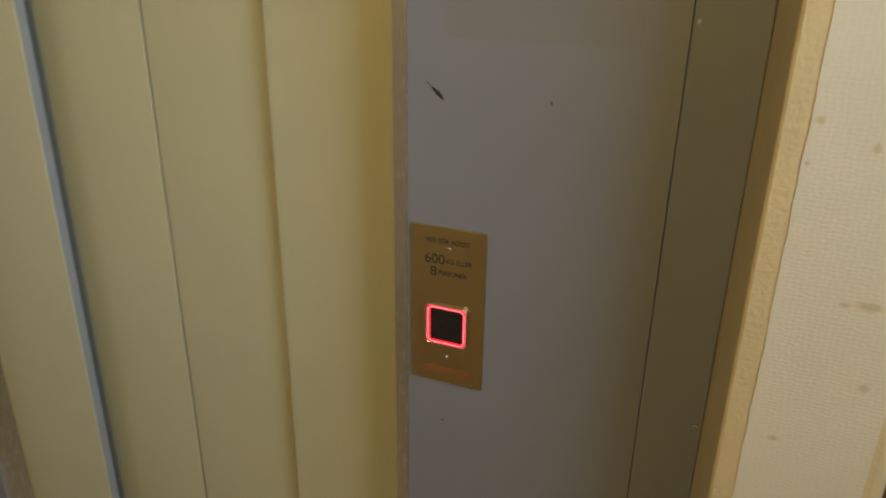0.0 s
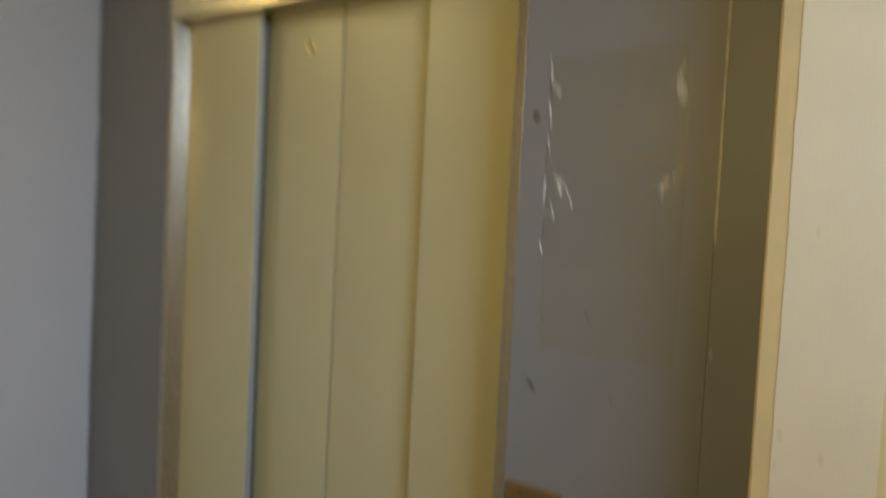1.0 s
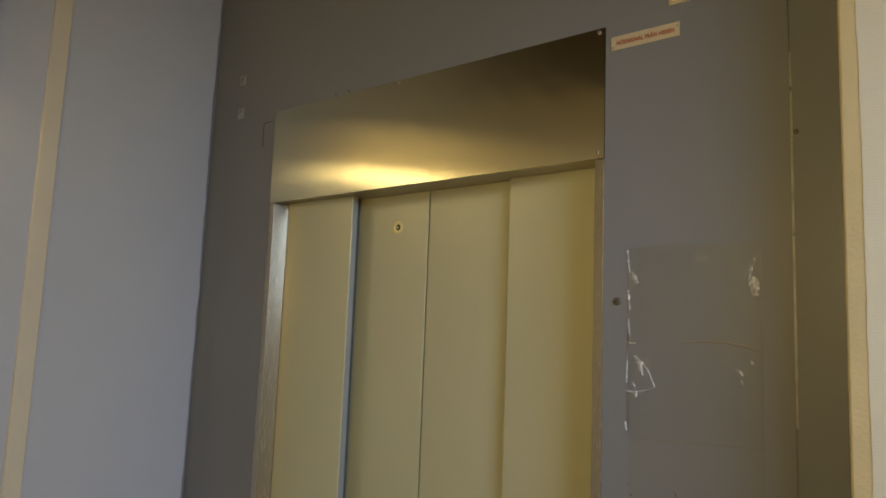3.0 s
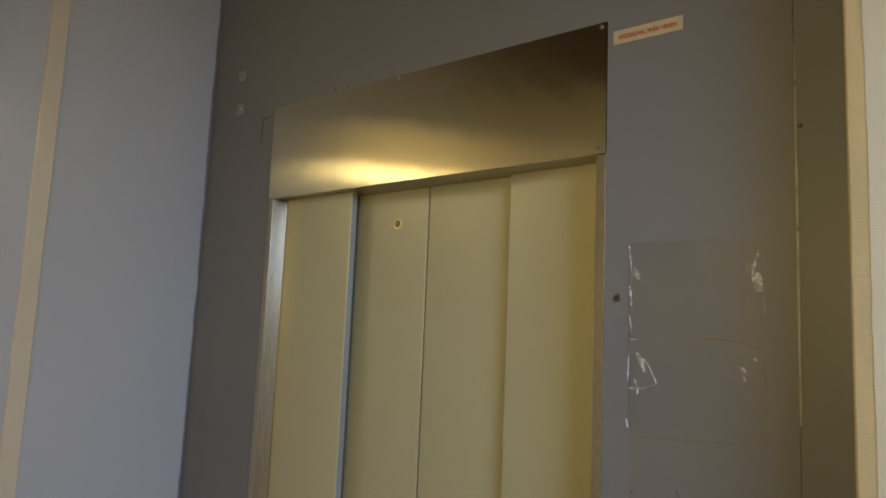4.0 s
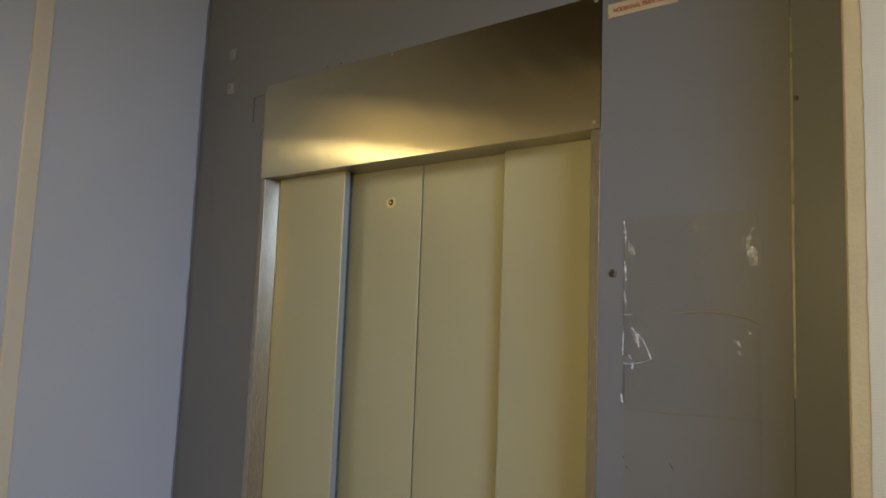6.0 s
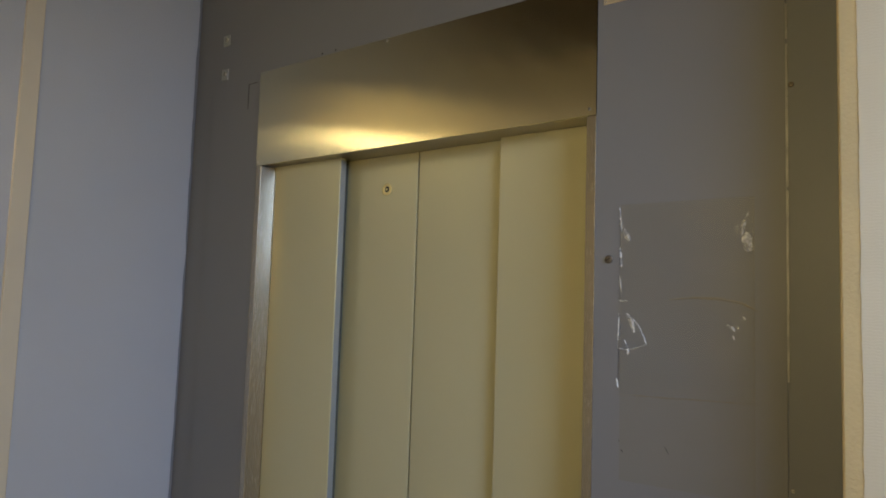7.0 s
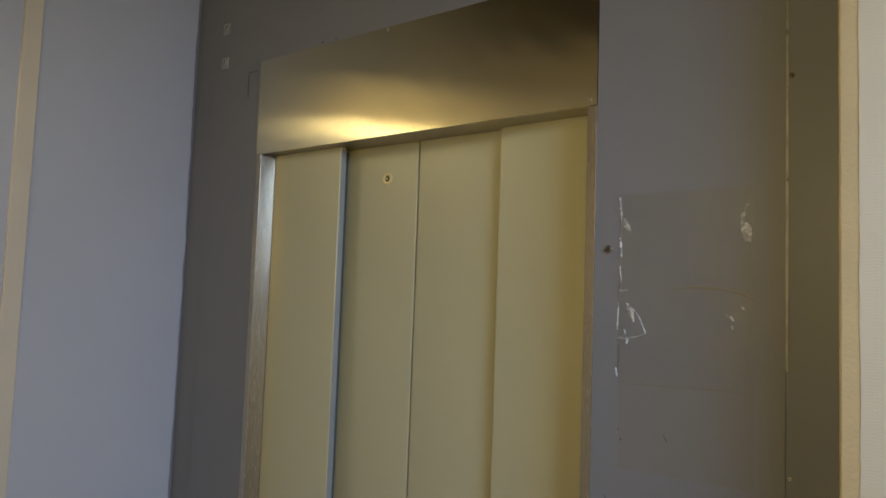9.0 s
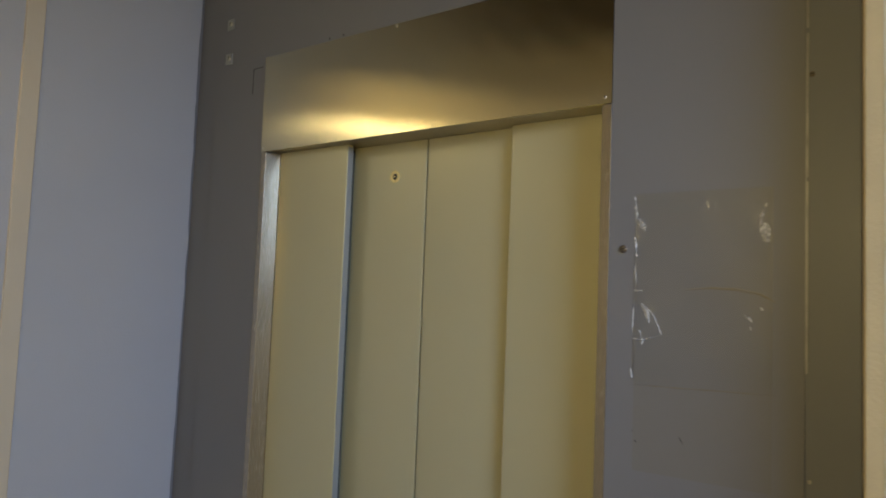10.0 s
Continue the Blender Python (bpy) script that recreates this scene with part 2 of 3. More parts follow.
def disc(x, y, z, r, h, seg=20, dome=0.0):
    """A screw-like disc on the front, its face towards -y."""
    bm = bmesh.new()
    rings = [(r, 0.0), (r, h * 0.6), (r * 0.82, h), (r * 0.4, h + dome * 0.8)]
    last = None
    for rad, up in rings:
        ring = [bm.verts.new((x + rad * math.cos(2 * math.pi * i / seg), y - up, z + rad * math.sin(2 * math.pi * i / seg))) for i in range(seg)]
        if last:
            for i in range(seg):
                bm.faces.new((last[i], last[(i + 1) % seg], ring[(i + 1) % seg], ring[i]))
        last = ring
    bm.faces.new(last)
    bmesh.ops.recalc_face_normals(bm, faces=bm.faces)
    return bm


def screw(parent, x, z, y=0.0, r=0.005, material=None, name="screw", slot=True):
    s = part(name, disc(x, y, z, r, r * 0.45, dome=r * 0.12), material or SCREW, parent, smooth=False)
    if slot:
        a = 0.7 + 13 * x
        bm = bmesh.new()
        box(bm, -r * 0.75, r * 0.75, -0.0004, 0.0002, -r * 0.13, r * 0.13)
        bmesh.ops.transform(bm, matrix=Matrix.Translation((x, y - r * 0.6, z)) @ Matrix.Rotation(a, 4, "Y"), verts=bm.verts)
        part("screw_slot", bm, BLACK, s)
    return s


def lettering(text, size, x, y, z, material, parent, name="lettering", align="LEFT", width=0.0, bold=0.0):
    """Flat letters on the front, facing -y, with their baseline's start or middle at x, z."""
    cu = bpy.data.curves.new(name, "FONT")
    cu.body, cu.size, cu.align_x, cu.extrude, cu.offset = text, size, align, 0.00015, bold
    tmp = bpy.data.objects.new("tmp_text", cu)
    scene.collection.objects.link(tmp)
    bpy.context.view_layer.update()
    me = bpy.data.meshes.new_from_object(tmp.evaluated_get(bpy.context.evaluated_depsgraph_get()))
    bpy.data.objects.remove(tmp)
    if width:
        xs = [v.co.x for v in me.vertices]
        k = width / (max(xs) - min(xs))
        for v in me.vertices:
            v.co.x *= k
    me.transform(Matrix.Translation((x, y, z)) @ Matrix.Rotation(math.pi / 2, 4, "X"))
    me.materials.clear()
    me.materials.append(material)
    ob = new(name, me)
    ob.parent = parent
    ob.matrix_parent_inverse = parent.matrix_world.inverted()
    return ob


# ---- the large structure ----
X0, X1 = ROOM_X0, 1.206            # the lift front runs between the side wall and the pier
W, H, HEAD = 0.86, 2.0, 2.2215       # portal: outer width, height, top of its header plate
PIER_Y, PIER_XF, PIER_X1 = -0.11, 1.220, 1.356    # the pier's inner side is a little splayed
rng = random.Random(4)

structure("floor", boxed(ROOM_X0 - 0.2, ROOM_X1 + 0.2, ROOM_Y0 - 0.2, 0.3, -0.2, 0.0), FLOOR, "ochre linoleum floor of the lift lobby", "floor")
structure("ceiling", boxed(ROOM_X0 - 0.2, ROOM_X1 + 0.2, ROOM_Y0 - 0.2, 0.3, CEIL, CEIL + 0.2), CEILING, "dark ceiling of the lift lobby", "ceiling")
structure("wall_back", boxed(ROOM_X0 - 0.2, ROOM_X1 + 0.2, ROOM_Y0 - 0.2, ROOM_Y0, 0.0, CEIL), PLASTER, "cream plastered wall of the lobby", "wall")


def leaning(bm):
    """The side wall leans a little into the lobby towards its top."""
    for v in bm.verts:
        v.co.x += 0.0085 * (v.co.z - 1.45)
    return bm


left = structure("wall_left", leaning(boxed(ROOM_X0 - 0.2, ROOM_X0 - 0.003, ROOM_Y0, 0.3, 0.0, CEIL)), GREY, "side wall painted pale, meeting the lift front", "wall")


def ragged_sheet(u0, u1, z0, z1, thick, wave, ragged_at, seed, steps=160):
    """A sheet in (u, z) with one uneven upright edge; u0 < u1; ragged_at is 0 or 1."""
    r = random.Random(seed)
    pts0, pts1, drift = [], [], 0.0
    for i in range(steps + 1):
        z = z0 + (z1 - z0) * i / steps
        drift = 0.86 * drift + r.uniform(-1, 1) * wave * 0.5
        jump = drift + r.uniform(-1, 1) * wave * 0.12
        pts0.append((u0 + (jump if ragged_at == 0 else 0), z))
        pts1.append((u1 + (jump if ragged_at == 1 else 0), z))
    return pts0, pts1, thick


def sheet_mesh(pts0, pts1, place):
    """Lays a strip of quads with depth; place(u, z, back) gives the world point."""
    bm = bmesh.new()
    rows = []
    for (a, z), (b, _) in zip(pts0, pts1):
        rows.append([bm.verts.new(place(a, z, 0)), bm.verts.new(place(b, z, 0)), bm.verts.new(place(b, z, 1)), bm.verts.new(place(a, z, 1))])
    for p, q in zip(rows, rows[1:]):
        for i in range(4):
            j = (i + 1) % 4
            bm.faces.new((p[i], p[j], q[j], q[i]))
    bm.faces.new(rows[0]), bm.faces.new(rows[-1][::-1])
    bmesh.ops.recalc_face_normals(bm, faces=bm.faces)
    return bm


# painted covering of the side wall, ending unevenly in the corner, in two lengths beside a batten
p0, p1, th = ragged_sheet(-0.3815, -0.004, 0.0, CEIL, 0.003, 0.0028, 1, 3)
part("wall_covering", leaning(sheet_mesh(p0, p1, lambda u, z, b: (ROOM_X0 - 0.003 * b, u, z))), WALL_PAINT, left, "pale wall covering with an uneven edge in the corner")
part("wall_covering", leaning(boxed(ROOM_X0 - 0.003, ROOM_X0, ROOM_Y0, -0.4175, 0.0, CEIL)), WALL_PAINT, left)
bm = leaning(boxed(ROOM_X0 - 0.003, ROOM_X0 + 0.006, -0.4190, -0.3800, 0.0, CEIL, bev=0.0025))
tagged(part("trim_batten", bm, BATTEN), "flat beige batten nailed upright on the side wall", "trim", kind="structure")

# pier beside the lift
bm = boxed(X1, PIER_X1, PIER_Y, 0.3, 0.0, CEIL)
for v in bm.verts:
    if v.co.x < X1 + 0.01:
        v.co.x = PIER_XF + (X1 - PIER_XF) * (v.co.y - PIER_Y) / -PIER_Y
es = [e for e in bm.edges if all(abs(v.co.x - PIER_X1) < 1e-5 and abs(v.co.y - PIER_Y) < 1e-5 for v in e.verts)]
bmesh.ops.bevel(bm, geom=es, offset=0.018, segments=5, affect="EDGES", profile=0.5)
es = [e for e in bm.edges if all(abs(v.co.x - PIER_XF) < 1e-5 and abs(v.co.y - PIER_Y) < 1e-5 for v in e.verts)]
bmesh.ops.bevel(bm, geom=es, offset=0.003, segments=2, affect="EDGES", profile=0.5)
pier = structure("wall_pier", bm, TAN, "tan plastered pier at the edge of the lift niche", "wall")
spots(CREAM, [(1.247, PIER_Y, 1.405, 0.0035, 1.2), (1.287, PIER_Y, 1.388, 0.0040, 0.8), (1.308, PIER_Y, 1.2655, 0.0045, 2.6),
              (1.291, PIER_Y, 1.264, 0.003, 1.4), (1.318, PIER_Y, 1.195, 0.004, 1.0), (1.244, PIER_Y, 1.372, 0.0022, 0.9),
              (1.262, PIER_Y, 1.13, 0.003, 1.5), (1.27, PIER_Y, 1.62, 0.003, 0.8)], (0.40, 0.31, 0.17))
p0, p1, th = ragged_sheet(1.2405, 1.3375, 0.0, CEIL, 0.002, 0.0012, 0, 11, steps=260)
part("wallcovering", sheet_mesh(p0, p1, lambda u, z, b: (u, PIER_Y - 0.0006 + 0.0009 * b, z)), CREAM, pier, "cream woven wallcovering, stained, with a torn edge")

# the front wall beyond the pier, with a dark wooden door face
structure("wall_front", boxed(PIER_X1, ROOM_X1 + 0.2, 0.1, 0.3, 0.0, CEIL), PLASTER, "cream plastered wall beyond the pier", "wall")
dr = thing("door_1", 1.8, 0.08, 0.0, "dark-stained wooden door in the wall beyond the pier", "door", kind="structure")
part("door_leaf", boxed(1.366, 2.2, 0.06, 0.099, 0.0, 2.05, bev=0.004), WOOD, dr)
for zz in (0.25, 1.12):
    part("door_panel", boxed(1.48, 2.10, 0.048, 0.062, zz, zz + 0.7, bev=0.006), WOOD, dr)

# right-hand wall with the window that gives the daylight
bm = bmesh.new()
box(bm, ROOM_X1, ROOM_X1 + 0.2, ROOM_Y0, 0.3, 0.0, WIN_Z0)
box(bm, ROOM_X1, ROOM_X1 + 0.2, ROOM_Y0, 0.3, WIN_Z1, CEIL)
box(bm, ROOM_X1, ROOM_X1 + 0.2, ROOM_Y0, WIN_Y0, WIN_Z0, WIN_Z1)
box(bm, ROOM_X1, ROOM_X1 + 0.2, WIN_Y1, 0.3, WIN_Z0, WIN_Z1)
structure("wall_right", bm, PLASTER, "cream plastered wall with the lobby's window", "wall")
wd = thing("window_1", ROOM_X1 + 0.1, (WIN_Y0 + WIN_Y1) / 2, WIN_Z0, "white-painted window that lets daylight into the lobby", "window", kind="structure")
for nm, b in (("window_frame", (WIN_Y0, WIN_Y0 + 0.05, WIN_Z0, WIN_Z1)), ("window_frame", (WIN_Y1 - 0.05, WIN_Y1, WIN_Z0, WIN_Z1)),
              ("window_frame", (WIN_Y0 + 0.05, WIN_Y1 - 0.05, WIN_Z0, WIN_Z0 + 0.05)), ("window_frame", (WIN_Y0 + 0.05, WIN_Y1 - 0.05, WIN_Z1 - 0.05, WIN_Z1))):
    part(nm, boxed(ROOM_X1 + 0.06, ROOM_X1 + 0.12, b[0], b[1], b[2], b[3], bev=0.004), FRAME_WHITE, wd)

GLASS = bpy.data.materials.new("window_glass")
GLASS.use_nodes = True
gb = GLASS.node_tree.nodes["Principled BSDF"]
gb.inputs["Transmission Weight"].default_value, gb.inputs["Roughness"].default_value = 1.0, 0.02
part("pane", boxed(ROOM_X1 + 0.086, ROOM_X1 + 0.092, WIN_Y0 + 0.05, WIN_Y1 - 0.05, WIN_Z0 + 0.05, WIN_Z1 - 0.05), GLASS, wd).visible_shadow = False
part("window_sill", boxed(ROOM_X1 - 0.02, ROOM_X1 + 0.06, WIN_Y0, WIN_Y1, WIN_Z0 - 0.0, WIN_Z0 + 0.02, bev=0.003), FRAME_WHITE, wd)

# ---- the lift front: grey sheets with open joints ----
front = thing("wall_lift_front", 0.45, 0.0, 0.0, "grey enamelled sheet-metal wall round a lift door, scuffed", "wall", kind="structure")
part("backing", boxed(X0 - 0.06, -0.004, 0.010, 0.02, 0.0, CEIL), SHAFT, front)
part("backing", boxed(W + 0.004, X1, 0.0065, 0.02, 0.0, CEIL), SHAFT, front)
SL = lambda z: -0.1885 + (z - 2.3) * 0.009          # the left joint is a little out of plumb
part("side_sheet", prism([(X0 - 0.06, 0), (SL(0) - 0.0034, 0), (SL(CEIL) - 0.0034, CEIL), (X0 - 0.06, CEIL)], 0.004, 0.0098, 0.0006), GREY, front)
part("front_sheet", prism([(SL(0) + 0.001, 0), (-0.0006, 0), (-0.0006, HEAD + 0.0008), (W + 0.0002, HEAD + 0.0008), (W + 0.0002, 0),
                           (1.1395, 0), (1.1395, CEIL), (SL(CEIL) + 0.001, CEIL)], 0.0, 0.006), GREY, front, "grey sheet, scratched and chipped")
part("cover_strip", boxed(1.1406, X1, -0.0034, 0.006, 0.0, CEIL, bev=0.0016, seg=3), GREY_COVER, front, "smooth grey cover strip with a painted highlight on its edge")
# added pale lengths stand in for the highlight along the fold
for za, zb in ((2.065, 2.115), (1.985, 2.058), (1.86, 1.984), (1.60, 1.855)):
    part("fold_highlight", boxed(1.1405, 1.1436, -0.0042, -0.0030, za, zb, bev=0.0008), EDGE_SHINE, front, "highlight along the fold, put into the colour")
for x, z, r, m in ((1.1475, 2.0, 0.0036, RUSTY), (1.146, 1.461, 0.0024, SCREW), (1.199, 1.052, 0.0026, SCREW)):
    screw(front, x, z, -0.0034, r, m)
screw(front, 0.884, 1.767, 0.0, 0.0062, RUSTY)
# short scored cut beside the header
part("cut_line", boxed(-0.0470, -0.0455, -0.0006, 0.0, 2.143, 2.203), INK, front)
part("cut_line", boxed(-0.0470, -0.012, -0.0006, 0.0, 2.2018, 2.2030), INK, front)

# ---- the portal ----
portal = thing("lift_portal", W / 2, 0.0, 0.0, "brushed steel door surround with a deep header plate", "door frame")
JL, JR, REV = 0.0165, 0.8435, 0.054


def header_plate():
    """A thin sheet that bulges a little between its screws."""
    bm = bmesh.new()
    nx, nz = 90, 40
    g = []
    for j in range(nz + 1):
        for i in range(nx + 1):
            u, v = i / nx, j / nz
            x, z = u * W, H + v * (HEAD - H)
            bulge = 0.0004 * math.sin(math.pi * v) * math.sin(5 * u + 0.6) + 0.00005 * math.sin(62 * u + 16 * v + 2 * math.sin(9 * u)) * math.sin(math.pi * v)
            g.append(bm.verts.new((x, -0.003 - bulge, z)))
    for j in range(nz):
        for i in range(nx):
            a = j * (nx + 1) + i
            bm.faces.new((g[a], g[a + 1], g[a + nx + 2], g[a + nx + 1]))
    rim = [e for e in bm.edges if e.is_boundary]
    r = bmesh.ops.extrude_edge_only(bm, edges=rim)
    for v in r["geom"]:
        if isinstance(v, bmesh.types.BMVert):
            v.co.y = 0.002
    bmesh.ops.recalc_face_normals(bm, faces=bm.faces)
    return bm


hp = part("header_plate", header_plate(), STEEL_H, portal, "brushed stainless header plate reflecting warm light", smooth=True)
uv = hp.data.uv_layers.new(name="sheet")
for lp in hp.data.loops:
    p = hp.data.vertices[lp.vertex_index].co
    uv.data[lp.index].uv = (p.x, p.z + 0.5 * p.y)
part("head_soffit", boxed(JL, JR, 0.0022, 0.10, H + 0.001, H + 0.02), SOFFIT, portal)


def folded_jamb(profile, z1):
    """An upright folded strip: a closed outline of (x, y) corners pulled up to z1."""
    bm = bmesh.new()
    lo = [bm.verts.new((x, y, 0.0)) for x, y in profile]
    hi = [bm.verts.new((x, y, z1)) for x, y in profile]
    for i in range(len(profile)):
        j = (i + 1) % len(profile)
        bm.faces.new((lo[i], lo[j], hi[j], hi[i]))
    bm.faces.new(lo[::-1]), bm.faces.new(hi)
    bmesh.ops.recalc_face_normals(bm, faces=bm.faces)
    up = [e for e in bm.edges if abs(e.verts[0].co.z - e.verts[1].co.z) > 0.5 and max(v.co.y for v in e.verts) < 0.05]
    bmesh.ops.bevel(bm, geom=up, offset=0.0012, segments=2, affect="EDGES", profile=0.5)
    return bm


# the face, then the splayed return that looks into the lobby
part("jamb", folded_jamb([(0.0, -0.002), (JL, -0.002), (0.0280, 0.0360), (0.0205, 0.0405), (0.0, 0.0405)], H - 0.0015), STEEL_V, portal)
part("jamb", prism([(JR, 0.0), (W, 0.0), (W, H - 0.0015), (JR, H - 0.0015)], -0.002, 0.10, 0.0005), STEEL_V, portal)
for x, z, r in ((0.400, 2.2165, 0.0032), (0.850, 2.2145, 0.0034), (0.849, 2.010, 0.0028), (0.006, 2.008, 0.0022)):
    screw(portal, x, z, -0.0034, r)
for x in (0.206, 0.248):
    part("drill_hole", disc(x, 0.0, 2.229, 0.0021, 0.0008, 12), INK, front)

# ---- the lift's four-leaf door, closed ----
door = thing("lift_door", W / 2, REV, 0.0, "closed four-leaf sliding lift door in beige lacquer", "lift door")
P12, P23, P34 = 0.245, 0.432, 0.6405
REV1 = 0.032                      # the first leaf runs nearer the lobby


def leaf(x0, x1, y, fold):
    """A folded sheet leaf: flat face, softly rounded upright folds, crisp top and foot."""
    bm = boxed(x0, x1, y, y + 0.016, 0.012, H + 0.0004)
    es = [e for e in bm.edges if all(abs(v.co.y - y) < 1e-6 for v in e.verts) and abs(e.verts[0].co.z - e.verts[1].co.z) > 1]
    bmesh.ops.bevel(bm, geom=es, offset=fold, segments=5, affect="EDGES", profile=0.5)
    return bm


leaves = [part("door_leaf", leaf(a, b, y, r), DOOR, door, smooth=True) for a, b, y, r in
          ((0.0290, P12, REV1, 0.0016), (P12 - 0.03, P23 - 0.0021, REV + 0.0175, 0.0008), (P23 + 0.0021, P34 + 0.03, REV + 0.0175, 0.0008), (P34, JR + 0.015, REV, 0.003))]
part("rubber_edge", boxed(P23 - 0.0021, P23 + 0.0021, REV + 0.022, REV + 0.034, 0.012, H - 0.004), BLACK, door)
# daylight's blue on this side is painted in by the strip's grey
part("edge_trim", boxed(P12 - 0.0006, P12 + 0.0010, REV1 + 0.0017, REV1 + 0.0158, 0.012, H - 0.004), EDGE, leaves[0], "bare steel edge with the blue of daylight put into its grey")
# added dark strip: the gap's shade is put into its colour
part("gap_shade_strip", boxed(P12 - 0.0290, P12 - 0.0170, REV1 + 0.0160, REV + 0.0174, 0.012, H - 0.004), GAP_SHADE, leaves[0], "dark strip that paints in the shade of the gap")
# emergency lock in the second leaf
LX, LZ, LY = 0.348, 1.929, REV + 0.0175
bm = bmesh.new()
seg = 28
prof = ((0.0125, 0.0), (0.0125, 0.0022), (0.0105, 0.0030), (0.0068, 0.0024), (0.0062, -0.001))
last = None
for rad, up in prof:
    ring = [bm.verts.new((LX + rad * math.cos(2 * math.pi * i / seg), LY - up, LZ + rad * math.sin(2 * math.pi * i / seg))) for i in range(seg)]
    if last:
        for i in range(seg):
            bm.faces.new((last[i], last[(i + 1) % seg], ring[(i + 1) % seg], ring[i]))
    last = ring
bmesh.ops.recalc_face_normals(bm, faces=bm.faces)
lock = part("emergency_lock", bm, GILT, leaves[1], "round brass emergency key escutcheon")
part("keyhole", disc(LX, LY - 0.0004, LZ, 0.0066, 0.0002, 20), BLACK, leaves[1])
part("key_pin", disc(LX - 0.0012, LY - 0.0008, LZ, 0.0022, 0.002, 12), GILT, leaves[1])
tagged(part("lift_sill", boxed(JL, JR, REV - 0.04, 0.12, 0.0, 0.011), STEEL), "steel sill under the lift door", "sill", kind="structure")
tagged(part("lift_shaft", boxed(-0.1, 1.0, 0.16, 0.2, 0.0, 2.4), SHAFT), "dark shaft closing the place behind the door", "wall", kind="structure")

# ---- call plate ----
PX0, PX1, PZ0, PZ1 = 0.8655, 0.9575, 1.0310, 1.2310
call = thing("call_plate", (PX0 + PX1) / 2, 0.0, PZ0, "brushed brass lift call plate with a red-lit button", "call button")
part("plate", boxed(PX0, PX1, -0.0025, 0.0, PZ0, PZ1, bev=0.0008), BRASS, call)
lettering("HISS FÖR HÖGST", 0.0082, 0.884, -0.0026, 1.2115, INK, call, width=0.054, bold=0.00008)
lettering("600", 0.0175, 0.8825, -0.0026, 1.1860, INK, call, width=0.0245)
lettering("KG ELLER", 0.0085, 0.9095, -0.0026, 1.1880, INK, call, width=0.031, bold=0.00008)
lettering("8", 0.0165, 0.8895, -0.0026, 1.1707, INK, call, width=0.0075)
lettering("PERSONER", 0.0085, 0.8995, -0.0026, 1.1727, INK, call, width=0.035, bold=0.00008)
screw(call, 0.9125, 1.2054, -0.0025, 0.0028)
screw(call, 0.9115, 1.0661, -0.0025, 0.0028)


def rounded_frame(cx, cz, half, inner, y0, y1, rad=0.007, n=6):
    """A square ring with rounded corners, raised from y0 to y1."""
    bm = bmesh.new()

    def loop(h, r, y):
        out = []
        for qx, qz, a0 in ((1, 1, 0), (-1, 1, 90), (-1, -1, 180), (1, -1, 270)):
            for k in range(n + 1):
                a = radians(a0 + 90 * k / n)
                out.append(bm.verts.new((cx + qx * (h - r) + r * math.cos(a), y, cz + qz * (h - r) + r * math.sin(a))))
        return out
    loops = [loop(half, rad, y0), loop(half, rad, y1 + 0.0006), loop(half - 0.0006, rad, y1), loop(inner + 0.0006, rad * 0.7, y1), loop(inner, rad * 0.7, y1 + 0.0006), loop(inner, rad * 0.7, y0)]
    for a, b in zip(loops, loops[1:]):
        for i in range(len(a)):
            j = (i + 1) % len(a)
            bm.faces.new((a[i], a[j], b[j], b[i]))
    bmesh.ops.recalc_face_normals(bm, faces=bm.faces)
    return bm


BX, BZ = 0.9122, 1.1100
part("button_bezel", rounded_frame(BX, BZ, 0.0265, 0.0245, -0.0025, -0.0075), SCREW, call, "chromed bezel")
part("light_ring", rounded_frame(BX, BZ, 0.0243, 0.0212, -0.0025, -0.0068), RED_GLOW, call, "red glowing square ring")
part("light_core", rounded_frame(BX, BZ, 0.0234, 0.0221, -0.0066, -0.0073), RED_CORE, call, "pale hot core of the ring")
part("push_button", boxed(BX - 0.0204, BX + 0.0204, -0.0064, -0.0025, BZ - 0.0204, BZ + 0.0204, bev=0.0012), BLACK, call, "dark push button")
# bar standing in for the ring's red reflection in the brass
part("red_reflection_bar", boxed(0.884, 0.944, -0.0027, -0.0024, 1.0437, 1.0524), RED_DIM, call, "red reflection of the lit ring, put into the colour")

# ---- emergency signal sign and the lamp plate above it ----
sign = thing("warning_sign", 0.927, 0.0, 2.17, "small yellowed sign with red capitals screwed to the sheet", "sign")
part("plate", boxed(0.8705, 0.985, -0.002, 0.0, 2.1780, 2.2015, bev=0.0007), SIGN, sign)
lettering("NÖDSIGNAL FRÅN HISSEN", 0.0095, 0.880, -0.0021, 2.1860, RED_INK, sign, width=0.096, bold=0.0003)
screw(sign, 0.8745, 2.1825, -0.002, 0.0019)
screw(sign, 0.9815, 2.195, -0.002, 0.0019)
ind = thing("indicator_lamp", 0.985, 0.0, 2.21, "small square steel plate with yellow signal lamps", "indicator lamp")
part("plate", boxed(0.968, 1.003, -0.003, 0.0, 2.2300, 2.266, bev=0.0008), SIGN, ind)
YELLOW = glow("yellow_signal_lamp", (1.0, 0.80, 0.25), 0.16)
for x in (0.977, 0.990):
    part("signal_lamp", disc(x, -0.003, 2.2400, 0.0045, 0.003, 16, dome=0.002), YELLOW, ind)

